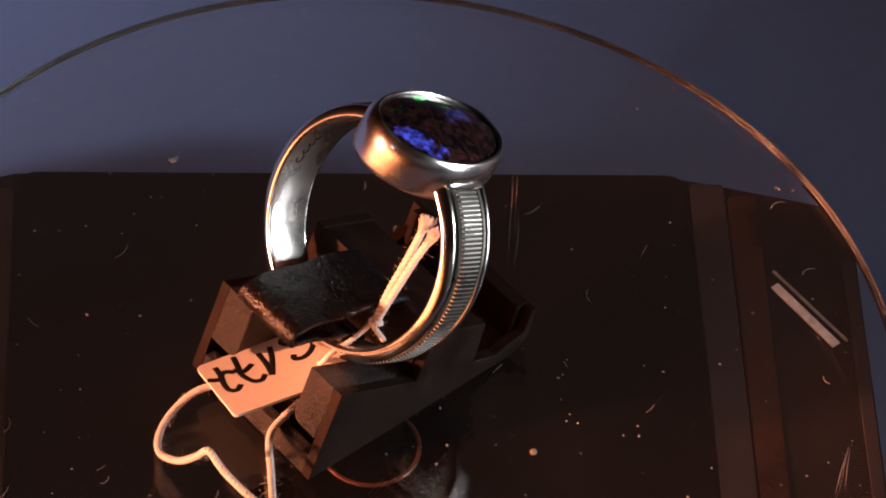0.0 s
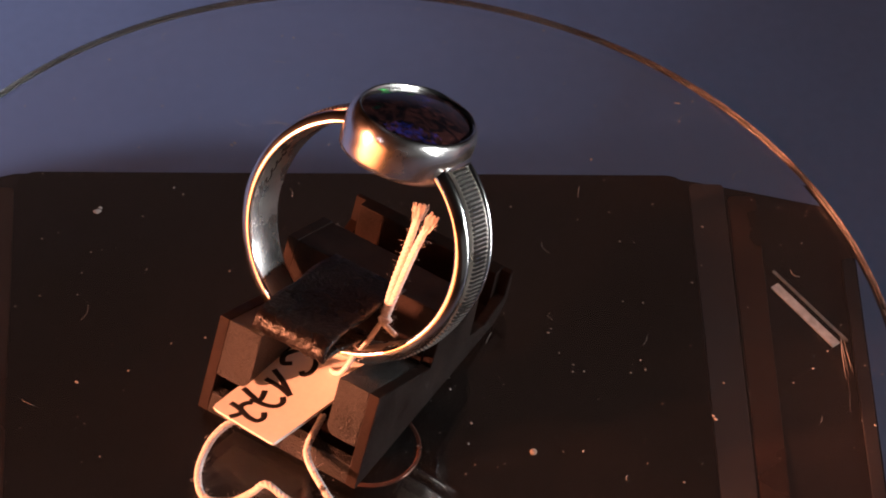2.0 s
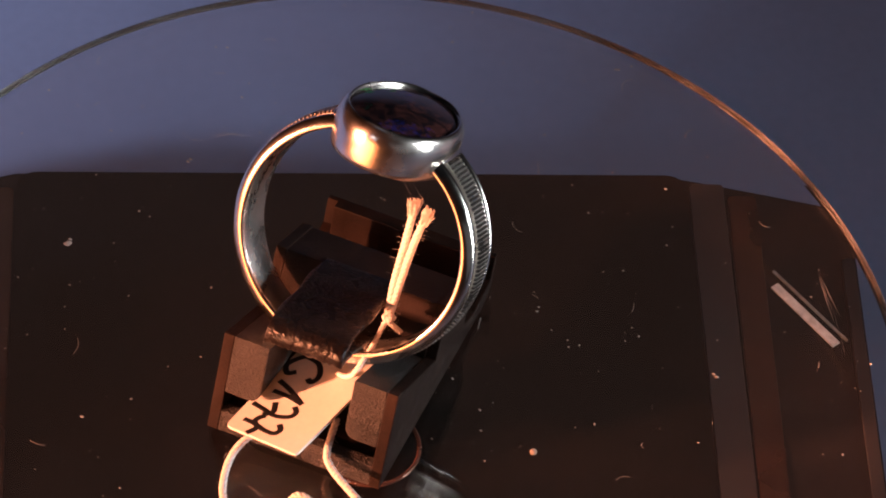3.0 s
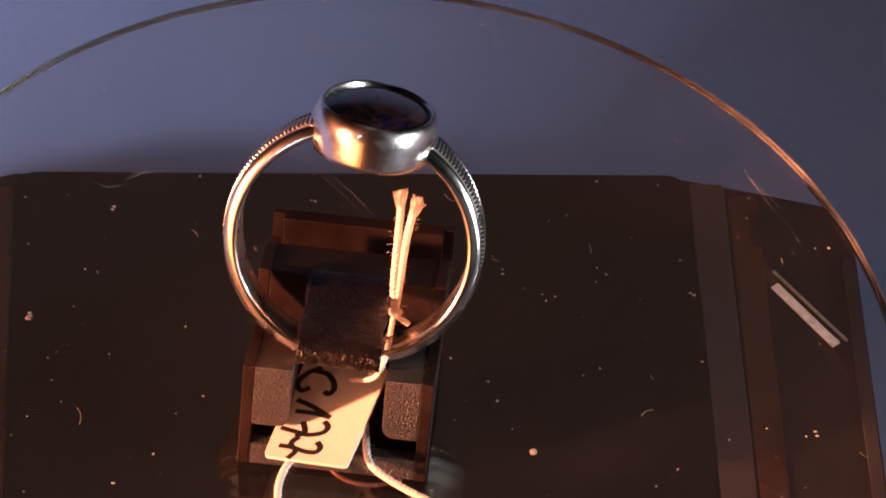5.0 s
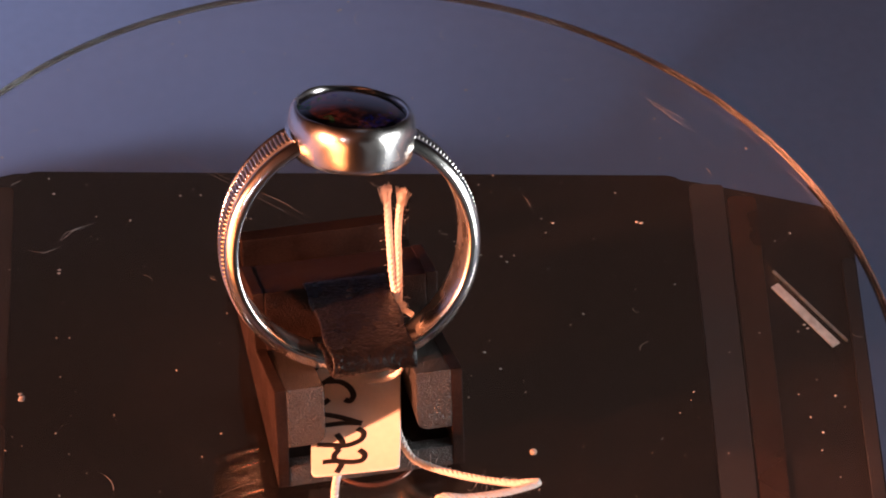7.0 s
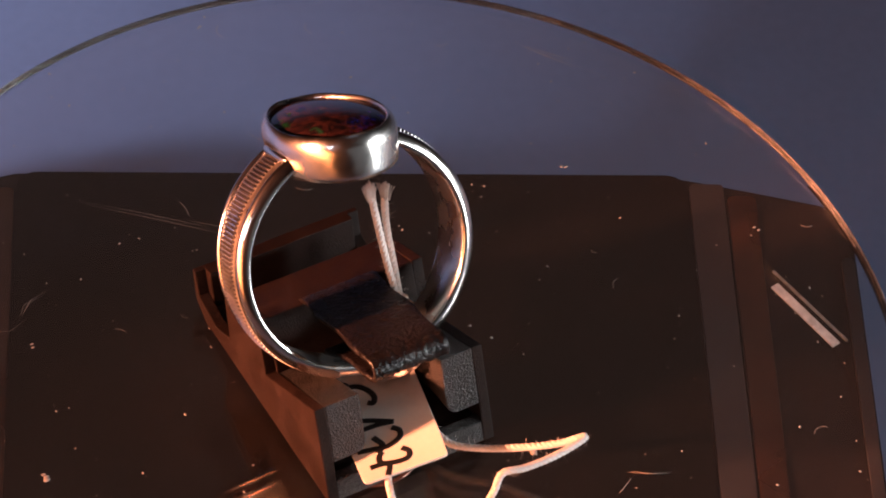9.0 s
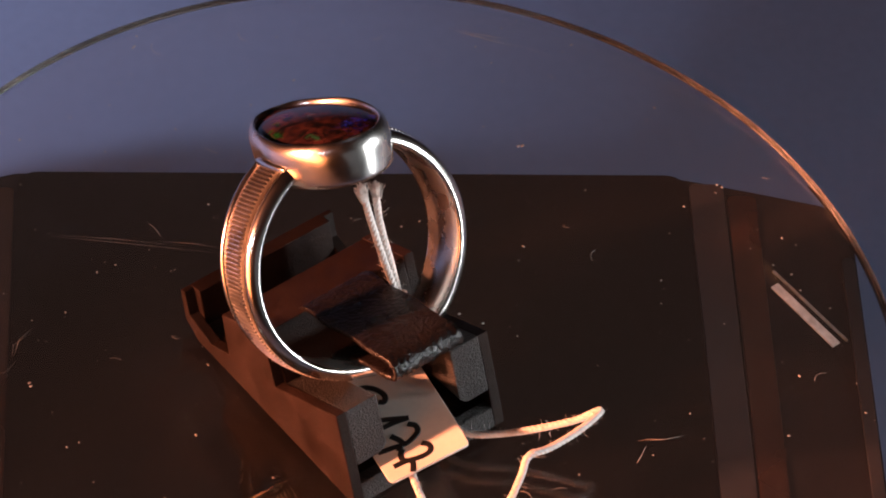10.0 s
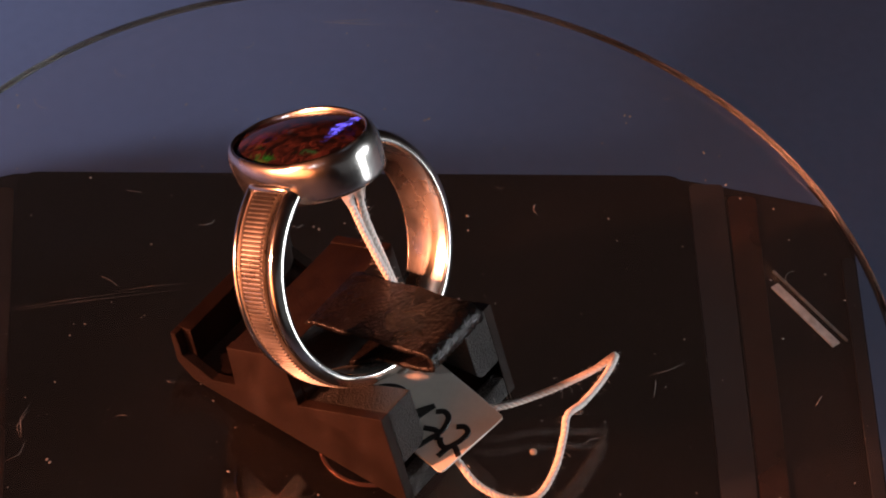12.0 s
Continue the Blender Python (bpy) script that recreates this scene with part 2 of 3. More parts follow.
def twisted(bm, points, radius=0.34, plies=3, pitch=1.5, fuzz=3.0, seed=1):
    """Cotton string: plies wound round one another along a smooth line, with loose fibres."""
    rnd = random.Random(seed)
    line = spline(points, 0.14)
    up, frames, run = Vector((0.13, 0.21, 0.97)), [], 0.0
    for i, q in enumerate(line):
        d = (line[min(i + 1, len(line) - 1)] - line[max(i - 1, 0)]).normalized()
        s = up.cross(d).normalized()
        up = d.cross(s)
        run += (q - line[i - 1]).length if i else 0
        frames.append((q, s, up.copy(), run))
    for k in range(plies):
        ply = []
        for q, s, u, w in frames:
            a = 2 * math.pi * (w / pitch + k / plies)
            ply.append(q + 0.40 * radius * (math.cos(a) * s + math.sin(a) * u))
        sweep(bm, ply, 0.63 * radius, 6)
    for _ in range(int(run * fuzz)):
        q, s, u, w = rnd.choice(frames)
        a, ln = rnd.uniform(0, 6.3), rnd.uniform(0.25, 0.9)
        out = math.cos(a) * s + math.sin(a) * u
        side = Vector((rnd.uniform(-1, 1), rnd.uniform(-1, 1), rnd.uniform(-1, 1)))
        sweep(bm, [q + out * radius * 0.8, q + out * (radius + 0.25 * ln) + side * 0.2 * ln, q + out * (radius + 0.35 * ln) + side * 0.6 * ln], 0.009, 3)
    return bm


# ---- structure: room, table ----
def slab(name, outline, z0, z1, mat, label, turn=0, width=0.0):
    ob = part(name, prism(outline, z0, z1, "z", width), mat, None, "", False, pose(0, 0, 0, 0, 0, turn))
    return tagged(ob, label, "", "", "structure")


TABLE_Z = -26.0
slab("table_surface", [(-900, -700), (900, -700), (900, 700), (-900, 700)], TABLE_Z - 30, TABLE_Z, TABLE, "matt blue paper covering the table top")
slab("floor", [(-1800, -1800), (1800, -1800), (1800, 1800), (-1800, 1800)], -800, -760, ROOM, "plain dim grey room floor")
slab("ceiling", [(-1800, -1800), (1800, -1800), (1800, 1800), (-1800, 1800)], 1700, 1760, ROOM, "plain dim grey room ceiling")
for wall, box in (("wall_north", (-1800, 1800, 1800, 1860)), ("wall_south", (-1800, -1860, 1800, -1800)),
                  ("wall_east", (1800, -1860, 1860, 1860)), ("wall_west", (-1860, -1860, -1800, 1860))):
    x0, y0, x1, y1 = box
    slab(wall, [(x0, y0), (x1, y0), (x1, y1), (x0, y1)], -760, 1700, ROOM, "plain dim grey room wall")


# ---- turntable base ----
def turntable():
    base = thing("turntable", "dark square display turntable with a clear turning disc", "turntable")
    turn = pose(0, 0, 0, 0, 0, 4.2)
    body = [(-52, -52), (50.2, -52), (50.3, 24.5), (49.6, 27.8), (47.4, 29.4), (42, 30.8), (36, 32.3), (32, 33.2), (-34, 33.2), (-38, 32), (-44, 30.5), (-50, 29), (-52, 26)]
    part("body", prism(body, TABLE_Z, -10.35, "z", 0.3), GLOSS, base, "", False, turn)
    part("top_panel", prism(rounded(-33.8, -50, 33.8, 33.1, 2.0), -10.4, -10.0, "z", 0.12), BOX, base, "black top panel with rounded corners", False, turn)
    part("grey_strip", prism(rounded(34.1, -50, 37.6, 32.0, 0.5), -10.4, -10.1, "z", 0.1), BOX_STRIP, base, "dull grey strip", False, turn)
    # Brown reflection of the disc's edge in the base, laid on as a coloured strip.
    part("brown_reflection", prism(rounded(37.9, -50, 40.8, 30.4, 0.6), -10.4, -10.15, "z", 0.1), BOX_BROWN, base, "brown strip", False, turn)
    part("edge_strip", prism(rounded(-38.5, -50, -34.1, 31.0, 0.5), -10.4, -10.1, "z", 0.1), BOX_BROWN, base, "brown strip", False, turn)
    part("outer_lip", prism(rounded(48.7, -50, 50.0, 22.0, 0.5), -10.4, -10.0, "z", 0.1), BOX_STRIP, base, "thin outer lip", False, turn)
    # The rim's mirrored glint on the base, built as two pale slivers.
    for p, q, wide, mat, label in (((40.2, 21.6), (46.2, 14.3), 0.95, GLINT, "pale sliver for the disc rim's mirrored glint"), ((40.1, 23.5), (47.3, 14.9), 0.30, GLINT_DULL, "thin dull line beside the mirrored glint")):
        p, q = Vector(p), Vector(q)
        d = (q - p).normalized()
        w = Vector((-d.y, d.x)) * wide / 2
        part("glint_sliver", prism([tuple(p - w), tuple(q - w), tuple(q + w), tuple(p + w)], -10.4, -10.2, "z", 0.06), mat, base, label, False)
    bm = bmesh.new()
    bmesh.ops.create_cone(bm, cap_ends=True, segments=48, radius1=4.0, radius2=4.0, depth=7.6, matrix=Matrix.Translation((0, 0, -6.25)))
    part("spindle", bevelled(bm, 0.3), BOX, base, "short black spindle", False)
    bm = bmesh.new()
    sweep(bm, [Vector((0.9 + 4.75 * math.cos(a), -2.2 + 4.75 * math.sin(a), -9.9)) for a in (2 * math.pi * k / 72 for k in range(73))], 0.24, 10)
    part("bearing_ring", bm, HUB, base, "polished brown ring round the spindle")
    return base


TURNTABLE = turntable()
bm = bmesh.new()
bmesh.ops.create_icosphere(bm, subdivisions=2, radius=0.36, matrix=Matrix.Translation((16.57, -1.75, -9.85)) @ Matrix.Diagonal((1, 1.1, 0.5, 1)))
tagged(part("paint_chip", bm, SPECK), "small round cream chip on the black housing", "chip")


# ---- turning disc ----
def lathe(profile, segments):
    bm = bmesh.new()
    rings = [[bm.verts.new((r * math.cos(a), r * math.sin(a), z)) for a in (2 * math.pi * k / segments for k in range(segments))] for r, z in profile]
    for a, b in zip(rings, rings[1:]):
        for k in range(segments):
            bm.faces.new((a[k], a[(k + 1) % segments], b[(k + 1) % segments], b[k]))
    bm.faces.new(rings[0])
    bm.faces.new(rings[-1][::-1])
    return bm


DISC_R = 51.0
disc = part("disc", lathe([(DISC_R - 0.35, 0), (DISC_R - 0.1, -0.1), (DISC_R, -0.35), (DISC_R, -1.65), (DISC_R - 0.1, -1.9), (DISC_R - 0.35, -2.0)], 256), ACRYLIC, TURNTABLE, "clear round acrylic disc", False, pose(0.43, -0.05, -0.45))
disc.visible_shadow = False
disc.data.materials.append(EDGE)
for p in disc.data.polygons:
    p.material_index = 1 if abs(p.normal.z) < 0.9 else 0


def band(r0, r1, z0, z1, segments=256):
    """A hoop with a rectangular cross-section."""
    bm = bmesh.new()
    rings = [[bm.verts.new((r * math.cos(a), r * math.sin(a), z)) for a in (2 * math.pi * k / segments for k in range(segments))] for r, z in ((r0, z0), (r1, z0), (r1, z1), (r0, z1))]
    for a, b in zip(rings, rings[1:] + rings[:1]):
        for k in range(segments):
            bm.faces.new((a[k], a[(k + 1) % segments], b[(k + 1) % segments], b[k]))
    return bm


rim = part("rim", band(DISC_R + 0.01, DISC_R + 0.16, -1.7, -0.3), EDGE, disc, "frosted sawn edge", True, pose(0.43, -0.05, -0.45))
rim.visible_shadow = False


def dust():
    rnd = random.Random(4)
    bm = bmesh.new()
    for _ in range(900):
        r, a = 49.5 * math.sqrt(rnd.random()), rnd.uniform(0, 6.3)
        s = 0.03 + 0.09 * rnd.random() ** 5
        bmesh.ops.create_icosphere(bm, subdivisions=1, radius=s, matrix=Matrix.Translation((r * math.cos(a), r * math.sin(a), 0.2 * s - 0.45)) @ pose(0, 0, 0, 0, 0, rnd.uniform(0, 360)) @ Matrix.Diagonal((1 + rnd.random(), 1, 0.4, 1)))
    for x, y, s in ((-32.4, 1.9, 0.27), (-32.3, 2.2, 0.24), (-26.5, 17.2, 0.15), (-32.4, 2.6, 0.18), (17.2, 34.2, 0.14), (30.4, 13.9, 0.17), (30.0, 14.1, 0.15), (43.0, -1.9, 0.14), (-21.5, -16.6, 0.17), (42.8, -1.4, 0.14), (-26.6, 16.8, 0.15)):
        bmesh.ops.create_icosphere(bm, subdivisions=2, radius=s, matrix=Matrix.Translation((x, y, 0.2 * s - 0.45)) @ Matrix.Diagonal((1.3, 0.8, 0.35, 1)))
    for _ in range(34):
        r, a, h = 48 * math.sqrt(rnd.random()), rnd.uniform(0, 6.3), rnd.uniform(0, 6.3)
        p, ln, bend = Vector((r * math.cos(a), r * math.sin(a), -0.42)), rnd.uniform(0.4, 1.3), rnd.uniform(-0.9, 0.9)
        line = [p]
        for _ in range(5):
            h += bend * 0.5
            line.append(line[-1] + Vector((math.cos(h), math.sin(h), 0)) * ln / 3)
        sweep(bm, line, 0.022, 4)
    return part("dust", bm, DUST)


DUSTS = [tagged(dust(), "pale dust grains and lint on the clear disc", "dust", "", "stuff")]


def scratch(line, r=0.035):
    bm = bmesh.new()
    sweep(bm, [Vector((x, y, -0.44)) for x, y in line], lambda t: 0.6 * r * (0.25 + math.sin(math.pi * min(1, max(0, t)))), 4)
    ob = part("scratch", bm, DUST)
    return tagged(ob, "fine pale scratch on the clear disc", "scratch", "scratches on the disc")


SCRATCHES = [scratch([(34.9, 30.0), (36.5, 27.6), (38.2, 25.2)], 0.05), scratch([(39.2, 24.2), (40.4, 22.0)], 0.05), scratch([(38.0, 25.9), (38.9, 24.5)], 0.04),
             scratch([(-6.4, 24.7), (-3.8, 22.4), (-1.3, 19.7)], 0.02),
             scratch([(-25.4, 21.2), (-24.2, 22.2), (-22.2, 22.6)], 0.035),
             scratch([(-29.1, 20.2), (-27.6, 19.6), (-25.8, 20.2)], 0.028),
             scratch([(-14.6, 31.3), (-8.4, 25.6), (-1.7, 19.2)], 0.018),
             scratch([(35.0, 30.2), (36.4, 28.5), (38.1, 26.5)], 0.03),
             scratch([(35.0, 30.2), (36.6, 28.3), (38.5, 26.2)], 0.035),
             scratch([(-14.1, 31.2), (-9.5, 27.2), (-4.8, 22.8)], 0.018),
             scratch([(-25.8, 20.8), (-24.4, 22.0), (-23.0, 22.2)], 0.035),
             scratch([(15.7, -21.7), (17.5, -22.9), (19.2, -23.7)], 0.025),
             scratch([(16.3, -21.9), (17.7, -23.0), (19.5, -23.7)], 0.03),
             scratch([(-26.0, 20.8), (-25.1, 21.9), (-23.5, 22.2)], 0.03),
             scratch([(34.7, 30.4), (36.2, 28.3), (38.0, 26.0)], 0.035),
             scratch([(34.7, 30.5), (35.6, 30.7)], 0.03)]


# ---- ring stand ----
LEFT, RIGHT = -10.6, 6.95


def ring_stand():
    stand = thing("ring_stand", "black grained plastic ring display clip on the disc", "ring stand")
    side = [(-12.5, -0.45), (-8.9, 9.2), (0.2, 4.5), (2.4, 9.9), (8.6, 6.8), (7.4, 2.2), (10.1, 1.0), (13.6, 1.9), (14.5, 4.4), (15.1, 4.3), (14.2, 0.9), (12.2, -0.45)]
    for x in (LEFT, RIGHT - 1.1):
        part("side_wall", prism(side, x, x + 1.1, "x", 0.12), PLASTIC, stand, "", False)
    arm = [(-11.05, 3.5), (-8.9, 9.2), (0.1, 4.4), (-1.5, 2.6), (-6, 3.2)]
    for x0, x1 in ((LEFT + 1.08, -6.0), (2.55, RIGHT - 1.08)):
        bm = prism(arm, x0, x1, "x", 0.0)
        inner = x1 if x0 < -6 else x0
        low = [e for e in bm.edges if all(abs(v.co.x - inner) < 0.01 and v.co.y < -5 and v.co.z < 4 for v in e.verts)]
        bmesh.ops.bevel(bm, geom=low, offset=1.1, segments=5, affect="EDGES", profile=0.5)
        part("clamp_arm", bevelled(bm, 0.13, 2, 40), PLASTIC_GRAIN, stand, "", False)
    part("front_bar", prism([(-12.45, -0.45), (-11.7, 1.5), (-10.6, 1.5), (-10.6, -0.45)], LEFT + 1.08, RIGHT - 1.08, "x", 0.12), PLASTIC_GRAIN, stand, "", False)
    part("ridge", prism([(-0.3, 4.0), (2.4, 9.8), (8.5, 6.75), (7.4, 2.2), (3.5, 1.2)], LEFT + 1.08, RIGHT - 1.08, "x", 0.15), PLASTIC, stand, "", False)
    part("back_bar", prism([(12.3, 0.3), (13.5, 4.7), (15.1, 4.3), (14.2, 1.2), (13.3, 0.2)], LEFT + 1.08, RIGHT - 1.08, "x", 0.12), PLASTIC, stand, "", False)
    part("bottom_plate", prism([(-10.6, -0.2), (-10.6, 0.9), (12.4, 0.9), (12.4, -0.2)], LEFT + 1.08, RIGHT - 1.08, "x", 0.0), PLASTIC, stand, "", False)
    # leatherette strap: up from the ridge, over the ring, folded back at the front
    line = spline([(0, 3.4, 8.9), (0, 2.4, 10.0), (0, -2.0, 11.7), (0, -6.5, 13.3), (0, -9.6, 14.2), (0, -10.7, 13.9), (0, -10.9, 13.1), (0, -10.2, 12.6), (0, -7.5, 11.4), (0, -4.5, 9.7), (0, -2.0, 7.6)], 0.3)
    bm = bmesh.new()
    x0, x1, cols, th = -5.7, 1.95, 28, 0.22
    rnd = random.Random(11)
    top, low = [], []
    for i, q in enumerate(line):
        d = (line[min(i + 1, len(line) - 1)] - line[max(i - 1, 0)]).normalized()
        nrm = Vector((0, -d.z, d.y)) * th
        wob = 0.12 * math.sin(i * 0.31)
        xs = [x0 + (x1 - x0) * k / cols + (wob if k in (0, cols) else 0) for k in range(cols + 1)]
        crease = 0.09 if -11.2 < q.y < -9.0 else 0.03
        top.append([bm.verts.new((x, q.y - nrm.y + crease * rnd.uniform(-1, 1), q.z - nrm.z + crease * rnd.uniform(-1, 1))) for x in xs])
        low.append([bm.verts.new((x, q.y + nrm.y, q.z + nrm.z)) for x in xs])
    for g in (top, low):
        for a, b in zip(g, g[1:]):
            for k in range(cols):
                bm.faces.new((a[k], a[k + 1], b[k + 1], b[k]))
    for k in (0, cols):
        for i in range(len(line) - 1):
            bm.faces.new((top[i][k], top[i + 1][k], low[i + 1][k], low[i][k]))
    for i in (0, len(line) - 1):
        for k in range(cols):
            bm.faces.new((top[i][k], top[i][k + 1], low[i][k + 1], low[i][k]))
    part("strap", bm, STRAP, stand, "black wrinkled leatherette strap folded over the ring")
    return stand


STAND = ring_stand()

# ---- finger ring ----
R_IN, R_OUT = 10.6, 12.06
RING_UP, RING_ROLL, RING_YAW = 30.6, 4.0, -1.6
STONE = Vector((-0.74, 8.12, 27.5))
RING_TURN = pose(0, 0, 0, 0, 0, RING_YAW) @ pose(0, 0, 0, -RING_UP, 0, 0) @ pose(0, 0, 0, 0, RING_ROLL, 0)
RING_M = Matrix.Translation(STONE) @ RING_TURN @ Matrix.Translation((0, 0, -12.8))


def band_width(a):
    """Width of the shank at the angle a from the stone."""
    return 5.0 + 1.6 * (0.5 + 0.5 * math.cos(a))


def shank_strip(profile, steps, rib=0.0):
    """Sweeps a closed cross-section (v across -1..1, radius) round the finger hole."""
    bm = bmesh.new()
    rings = []
    a0, a1 = radians(18), radians(342)
    for i in range(steps + 1):
        a = a0 + (a1 - a0) * i / steps
        w = band_width(a) / 2
        lift = rib * (1 if i % 4 in (1, 2) else -1)
        rings.append([bm.verts.new(((r + (lift if top else 0)) * math.sin(a), v * w, (r + (lift if top else 0)) * math.cos(a))) for v, r, top in profile])
    k = len(profile)
    for p, q in zip(rings, rings[1:]):
        for j in range(k):
            bm.faces.new((p[j], p[(j + 1) % k], q[(j + 1) % k], q[j]))
    bm.faces.new(rings[0])
    bm.faces.new(rings[-1][::-1])
    return bm


def finger_ring():
    ring = thing("finger_ring", "silver finger ring with oval dark opal in a bezel", "ring")
    liner = [(-0.93, R_IN + 0.10, 0), (-0.86, R_IN, 0), (0.86, R_IN, 0), (0.93, R_IN + 0.10, 0), (0.93, R_IN + 0.6, 0), (-0.93, R_IN + 0.6, 0)]
    part("shank", shank_strip(liner, 240), SILVER_WORN, ring, "polished silver inner band", True, RING_M)
    for s in (-1, 1):
        rail = [(s * v, R_IN + r, 0) for v, r in ((1.0, 0.10), (1.0, 0.36), (0.985, 0.55), (0.945, 0.80), (0.89, 1.03), (0.82, 1.21), (0.74, 1.28), (0.68, 1.18), (0.645, 0.95), (0.62, 0.50), (0.88, 0.06), (0.96, 0.06))]
        part("rail", shank_strip(rail, 240), SILVER, ring, "rounded silver edge rail", True, RING_M)
    part("groove", shank_strip([(-0.66, R_OUT - 0.84, 0), (-0.66, R_OUT - 0.68, 0), (0.66, R_OUT - 0.68, 0), (0.66, R_OUT - 0.84, 0)], 160), DARK_SILVER, ring, "dark groove", True, RING_M)
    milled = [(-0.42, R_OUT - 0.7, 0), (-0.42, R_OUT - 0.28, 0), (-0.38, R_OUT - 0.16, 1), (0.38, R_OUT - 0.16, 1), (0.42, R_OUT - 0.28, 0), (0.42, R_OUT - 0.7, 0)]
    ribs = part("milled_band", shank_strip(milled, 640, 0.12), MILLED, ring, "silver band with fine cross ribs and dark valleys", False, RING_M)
    # the low faces between the ribs take the darker silver
    ribs.data.materials.append(DARK_SILVER)
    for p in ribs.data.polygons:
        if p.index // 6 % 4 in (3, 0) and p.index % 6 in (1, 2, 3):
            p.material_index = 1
    # oval bezel and stone, built with heights counted from the ring's centre
    def oval(a, rx, ry):
        e = 1 + 0.018 * math.cos(2 * a + 0.6) + 0.012 * math.cos(3 * a + 1.0)
        return rx * e * math.cos(a), ry * e * math.sin(a)
    seg = 96
    AX, AY = 5.65, 8.15
    bez = [(AX + i, AY + i, z) for i, z in ((-1.1, 8.68), (-0.40, 8.62), (-0.27, 8.70), (-0.20, 9.1), (-0.12, 9.8), (-0.04, 10.7), (0.0, 11.3), (-0.03, 11.75),
                                            (-0.13, 12.2), (-0.31, 12.58), (-0.50, 12.8), (-0.66, 12.88), (-0.80, 12.8), (-0.87, 12.35))]
    bm = bmesh.new()
    rings = []
    for rx, ry, z in bez:
        rings.append([bm.verts.new((*oval(a, rx, ry), z + (0.05 * math.sin(3 * a + 1) + 0.04 * math.sin(7 * a)) * (z > 11))) for a in (2 * math.pi * k / seg for k in range(seg))])
    for a, b in zip(rings, rings[1:]):
        for k in range(seg):
            bm.faces.new((a[k], a[(k + 1) % seg], b[(k + 1) % seg], b[k]))
    bm.faces.new(rings[0])
    part("bezel", bm, BRIGHT, ring, "polished silver oval bezel", True, RING_M)
    bm = bmesh.new()
    dome = []
    for j in range(10):
        t = j / 10
        s = 1 - t
        h = 12.45 + 0.85 * (1 - s * s)
        dome.append([bm.verts.new((*oval(a, (AX - 0.80) * s, (AY - 0.80) * s), h)) for a in (2 * math.pi * k / seg for k in range(seg))])
    for a, b in zip(dome, dome[1:]):
        for k in range(seg):
            bm.faces.new((a[k], a[(k + 1) % seg], b[(k + 1) % seg], b[k]))
    bm.faces.new(dome[-1])
    stone = part("stone", bm, OPAL, ring, "dark brown opal with blue and green flashes")
    stone.matrix_local = Matrix.Scale(MM, 4) @ RING_M @ Matrix.Scale(1 / MM, 4)
    # maker's marks inside the shank
    for at, dv, size in ((-75, -0.75, 0.28), (-79.5, -0.85, 0.36), (-84.5, -0.9, 0.42), (-90, -1.0, 0.52)):
        bm = bmesh.new()
        sweep(bm, spline([(size * math.cos(q), 0.75 * size * math.sin(q), 0) for q in (0.3 + 0.9 * j for j in range(6))], 0.08), 0.085, 5)
        part("hallmark", bm, DARK_SILVER, ring, "small stamped mark", True, RING_M @ pose(0, 0, 0, 0, at, 0) @ pose(0, dv, R_IN - 0.005))
    # solder joints where the shank meets the bezel
    for s in (-1, 1):
        bm = bmesh.new()
        bmesh.ops.create_icosphere(bm, subdivisions=3, radius=1.0, matrix=Matrix.Translation((s * 5.45, 0, 10.5)) @ Matrix.Diagonal((0.5, 2.7, 0.6, 1)))
        part("solder_joint", bm, SILVER, ring, "", True, RING_M)
    return ring


RING = finger_ring()


# ---- price tag on its string ----
def price_tag():
    tag = thing("price_tag", "cream card price tag with black handwriting and white string", "price tag")
    a, b, c = Vector((-7.95, -14.1, 2.7)), Vector((-0.1, -15.65, 4.35)), Vector((-2.4, -9.2, 3.5))
    ex = (b - a).normalized()
    nz = ex.cross(c - a).normalized()
    ey = nz.cross(ex)
    M = Matrix(((ex.x, ey.x, nz.x, a.x), (ex.y, ey.y, nz.y, a.y), (ex.z, ey.z, nz.z, a.z), (0, 0, 0, 1)))
    w = (b - a).length
    outline = [(0.55, 0.0), (0.16, 0.12), (0.0, 0.5), (-0.05, 3.0), (0.0, 12.2), (1.6, 14.2), (w - 1.4, 14.2), (w + 0.15, 12.2), (w + 0.1, 3.0), (w, 0.3), (w - 0.12, 0.05), (w - 0.5, 0.0)]
    part("card", prism(outline, -0.16, 0.16, "z", 0.06), CARD, tag, "cream card", False, M)
    return tag, M, w


TAG, TAG_M, TAG_W = price_tag()


def writing(strokes, r=0.29):
    for s in strokes:
        bm = bmesh.new()
        line = spline([(x, y, 0.0) for x, y in s], 0.12)
        sweep(bm, line, r, 8)
        bmesh.ops.scale(bm, vec=(1, 1, 0.12), verts=bm.verts[:])
        bmesh.ops.translate(bm, vec=(0, 0, 0.17), verts=bm.verts[:])
        part("pen_stroke", bm, INK, TAG, "black pen stroke", True, TAG_M)


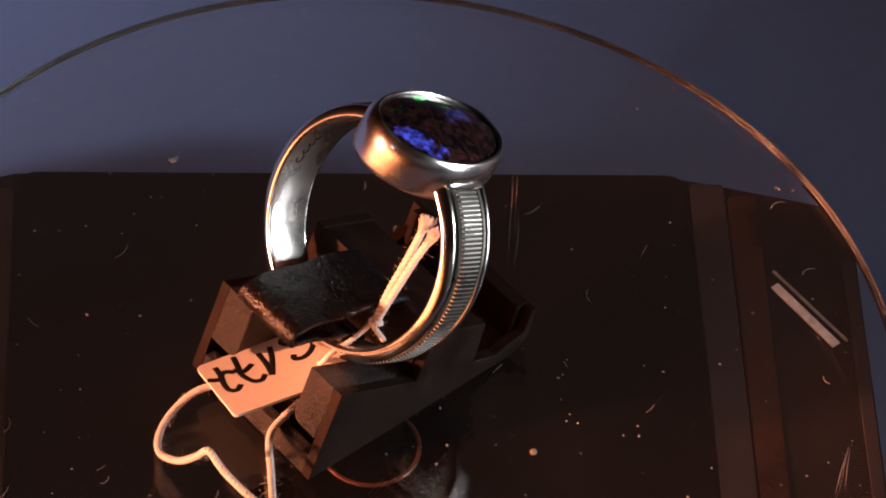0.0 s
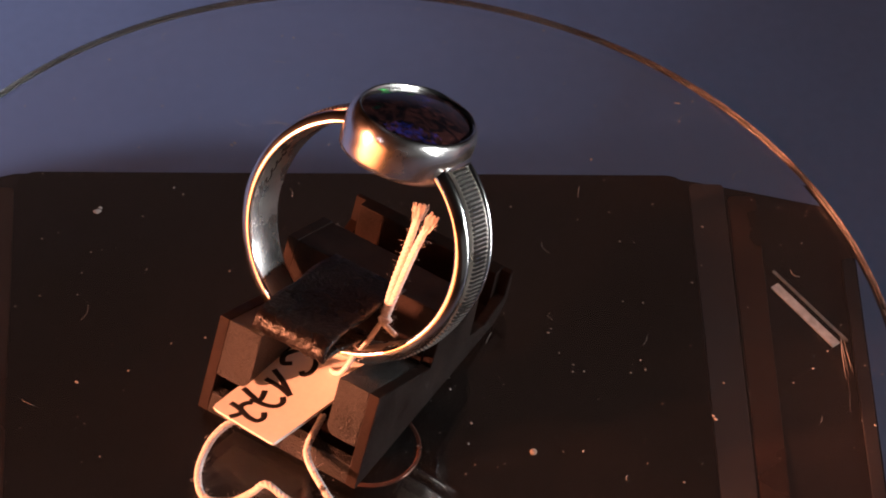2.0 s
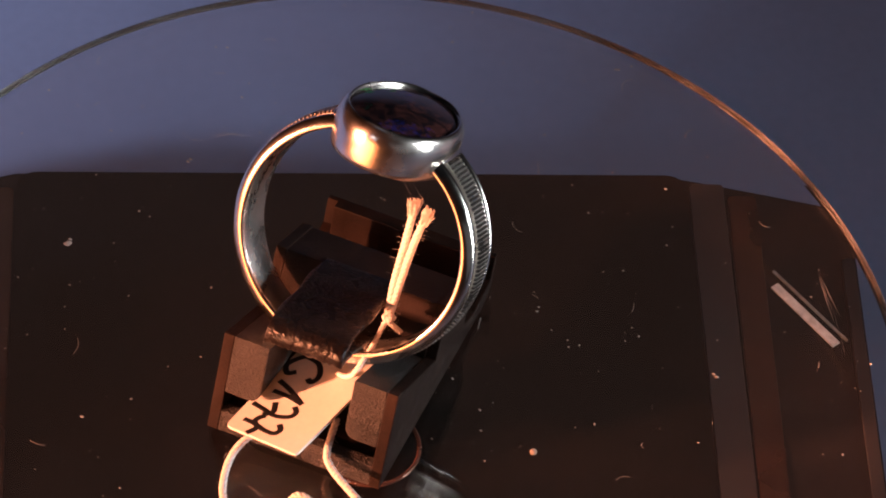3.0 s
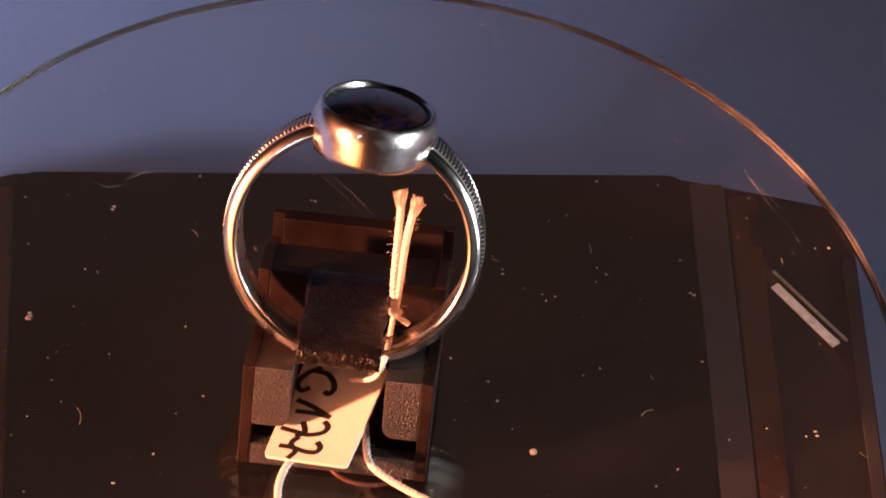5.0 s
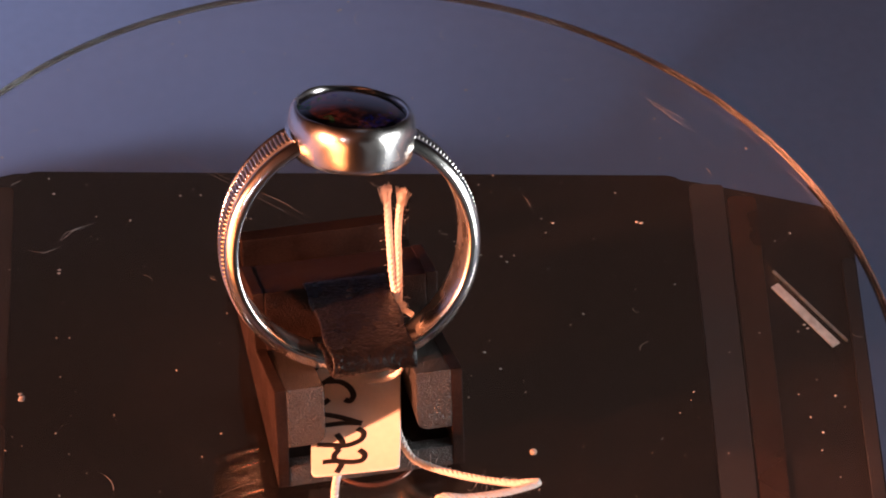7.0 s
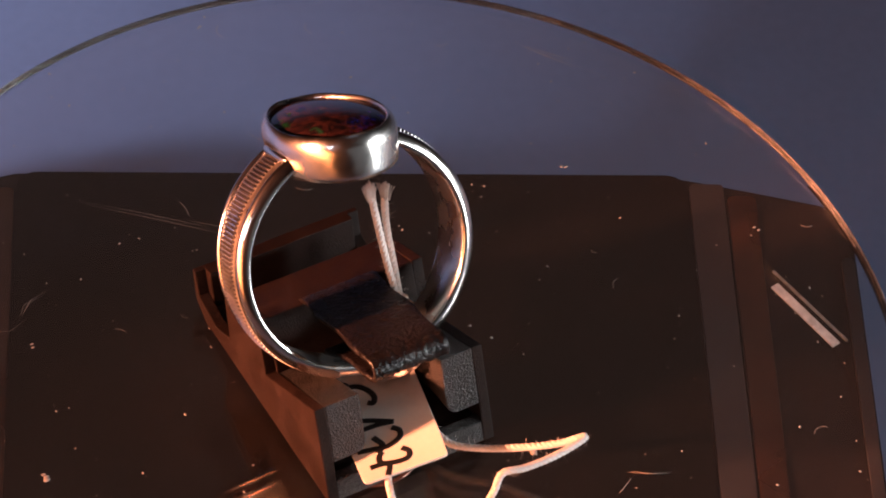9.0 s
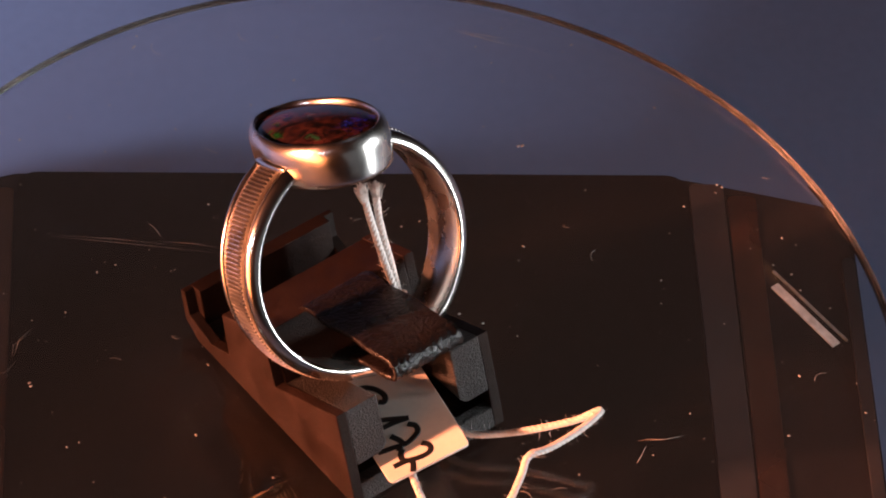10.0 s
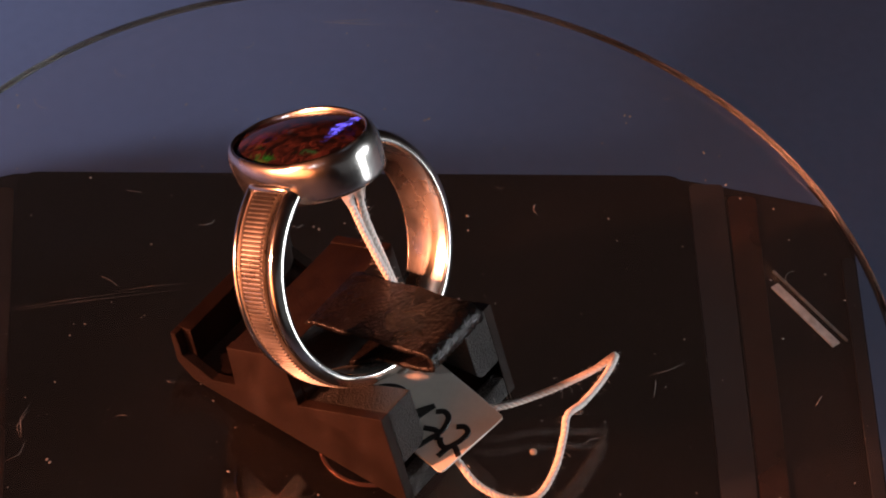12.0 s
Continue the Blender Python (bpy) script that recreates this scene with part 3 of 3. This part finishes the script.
writing([
    [(1.05, 1.5), (2.3, 1.45), (3.7, 1.15), (4.7, 1.25), (4.95, 1.9), (4.45, 2.5)],
    [(2.35, 0.05), (2.8, 1.1), (2.15, 1.7), (2.2, 2.3), (2.6, 2.8)],
    [(0.5, 3.65), (2.0, 3.4), (3.3, 3.2), (4.6, 3.7), (4.85, 4.5), (4.3, 5.1)],
    [(2.2, 2.8), (2.9, 3.5), (2.35, 4.7)],
    [(0.9, 7.3), (2.6, 6.7), (4.7, 5.65)],
    [(4.7, 5.65), (3.1, 5.9), (1.2, 5.9)],
    [(1.95, 11.7), (0.8, 10.8), (0.2, 9.4), (0.9, 8.5), (1.6, 9.0)],
    [(1.25, 11.2), (2.6, 11.0), (3.5, 10.2), (3.9, 9.2), (3.6, 8.5), (3.1, 8.75)],
])


def string(name, points, radius, fuzz, seed):
    part(name, twisted(bmesh.new(), points, radius, 3, 1.5, fuzz, seed), COTTON, TAG, "white twisted cotton string")


def frayed(at, way, seed):
    """A cut end of the string: fibres that spread like a brush."""
    rnd = random.Random(seed)
    bm = bmesh.new()
    at, way = Vector(at), Vector(way).normalized()
    for _ in range(150):
        out = Vector((rnd.gauss(0, 1), rnd.gauss(0, 1), rnd.gauss(0, 1)))
        out = (out - out.dot(way) * way) * 0.15
        ln = rnd.uniform(0.6, 1.25)
        sweep(bm, [at - way * 0.5 + out * 0.9, at + way * 0.4 * ln + out * 1.3, at + way * ln + out * rnd.uniform(1.5, 2.2)], 0.032, 4)
    part("frayed_end", bm, COTTON, TAG, "frayed cut end of the string")


string("string_end", [(2.15, 4.15, 18.85), (2.15, 2.6, 16.1), (2.15, 0.5, 12.9), (2.4, -1.2, 10.2)], 0.37, 6, 3)
string("string_end", [(3.35, 3.9, 18.5), (2.95, 2.6, 16.2), (2.72, 0.5, 12.9), (2.55, -1.2, 10.2)], 0.37, 6, 4)
frayed((2.15, 4.25, 19.0), (-0.02, 0.45, 0.9), 7)
frayed((3.42, 4.0, 18.65), (0.12, 0.45, 0.9), 8)
string("string_knot", [(2.1, -1.5, 10.1), (2.9, -1.7, 10.4), (2.9, -1.0, 9.9), (2.2, -0.9, 9.8), (2.4, -1.8, 10.3), (3.2, -1.7, 9.6), (3.8, -1.3, 8.6)], 0.28, 6, 9)
string("string_neck", [(2.5, -1.5, 10.2), (2.3, -4.2, 9.1), (2.1, -6.2, 8.7), (1.5, -6.8, 7.2), (0.4, -6.1, 5.6), (-0.4, -5.2, 4.5), (-1.0, -4.5, 3.5)], 0.26, 6, 5)
string("string_loop", [(-4.6, -12.4, 2.5), (-5.85, -15.0, 2.4), (-6.2, -17.2, 1.6), (-5.4, -20.0, 0.9), (-3.4, -21.9, 0.8), (-0.6, -21.9, 2.2), (1.4, -21.3, 4.4), (2.55, -20.8, 5.9),
                       (5.0, -21.0, 5.6), (8.5, -20.8, 5.3), (11.2, -20.3, 5.15), (11.85, -20.0, 5.1), (11.2, -19.7, 4.9), (9.4, -18.7, 3.9), (5.5, -15.8, 2.3), (2.6, -13.7, 1.9), (1.5, -12.1, 1.9), (0.9, -8.7, 2.4)], 0.36, 6, 6)


# ---- what moves: all that lies on the disc turns with it ----
def motions():
    rate = (8.7946, 0.02638, -0.002454)
    rows = []
    for i in range(13):
        t = float(i)
        rows.append((t, pose(0, 0, 0, 0, 0, rate[0] * t + rate[1] * t * t + rate[2] * t ** 3 - 48.0)))
    for ob in [disc, STAND, RING, TAG] + DUSTS + SCRATCHES:
        walk(ob, rows)


motions()
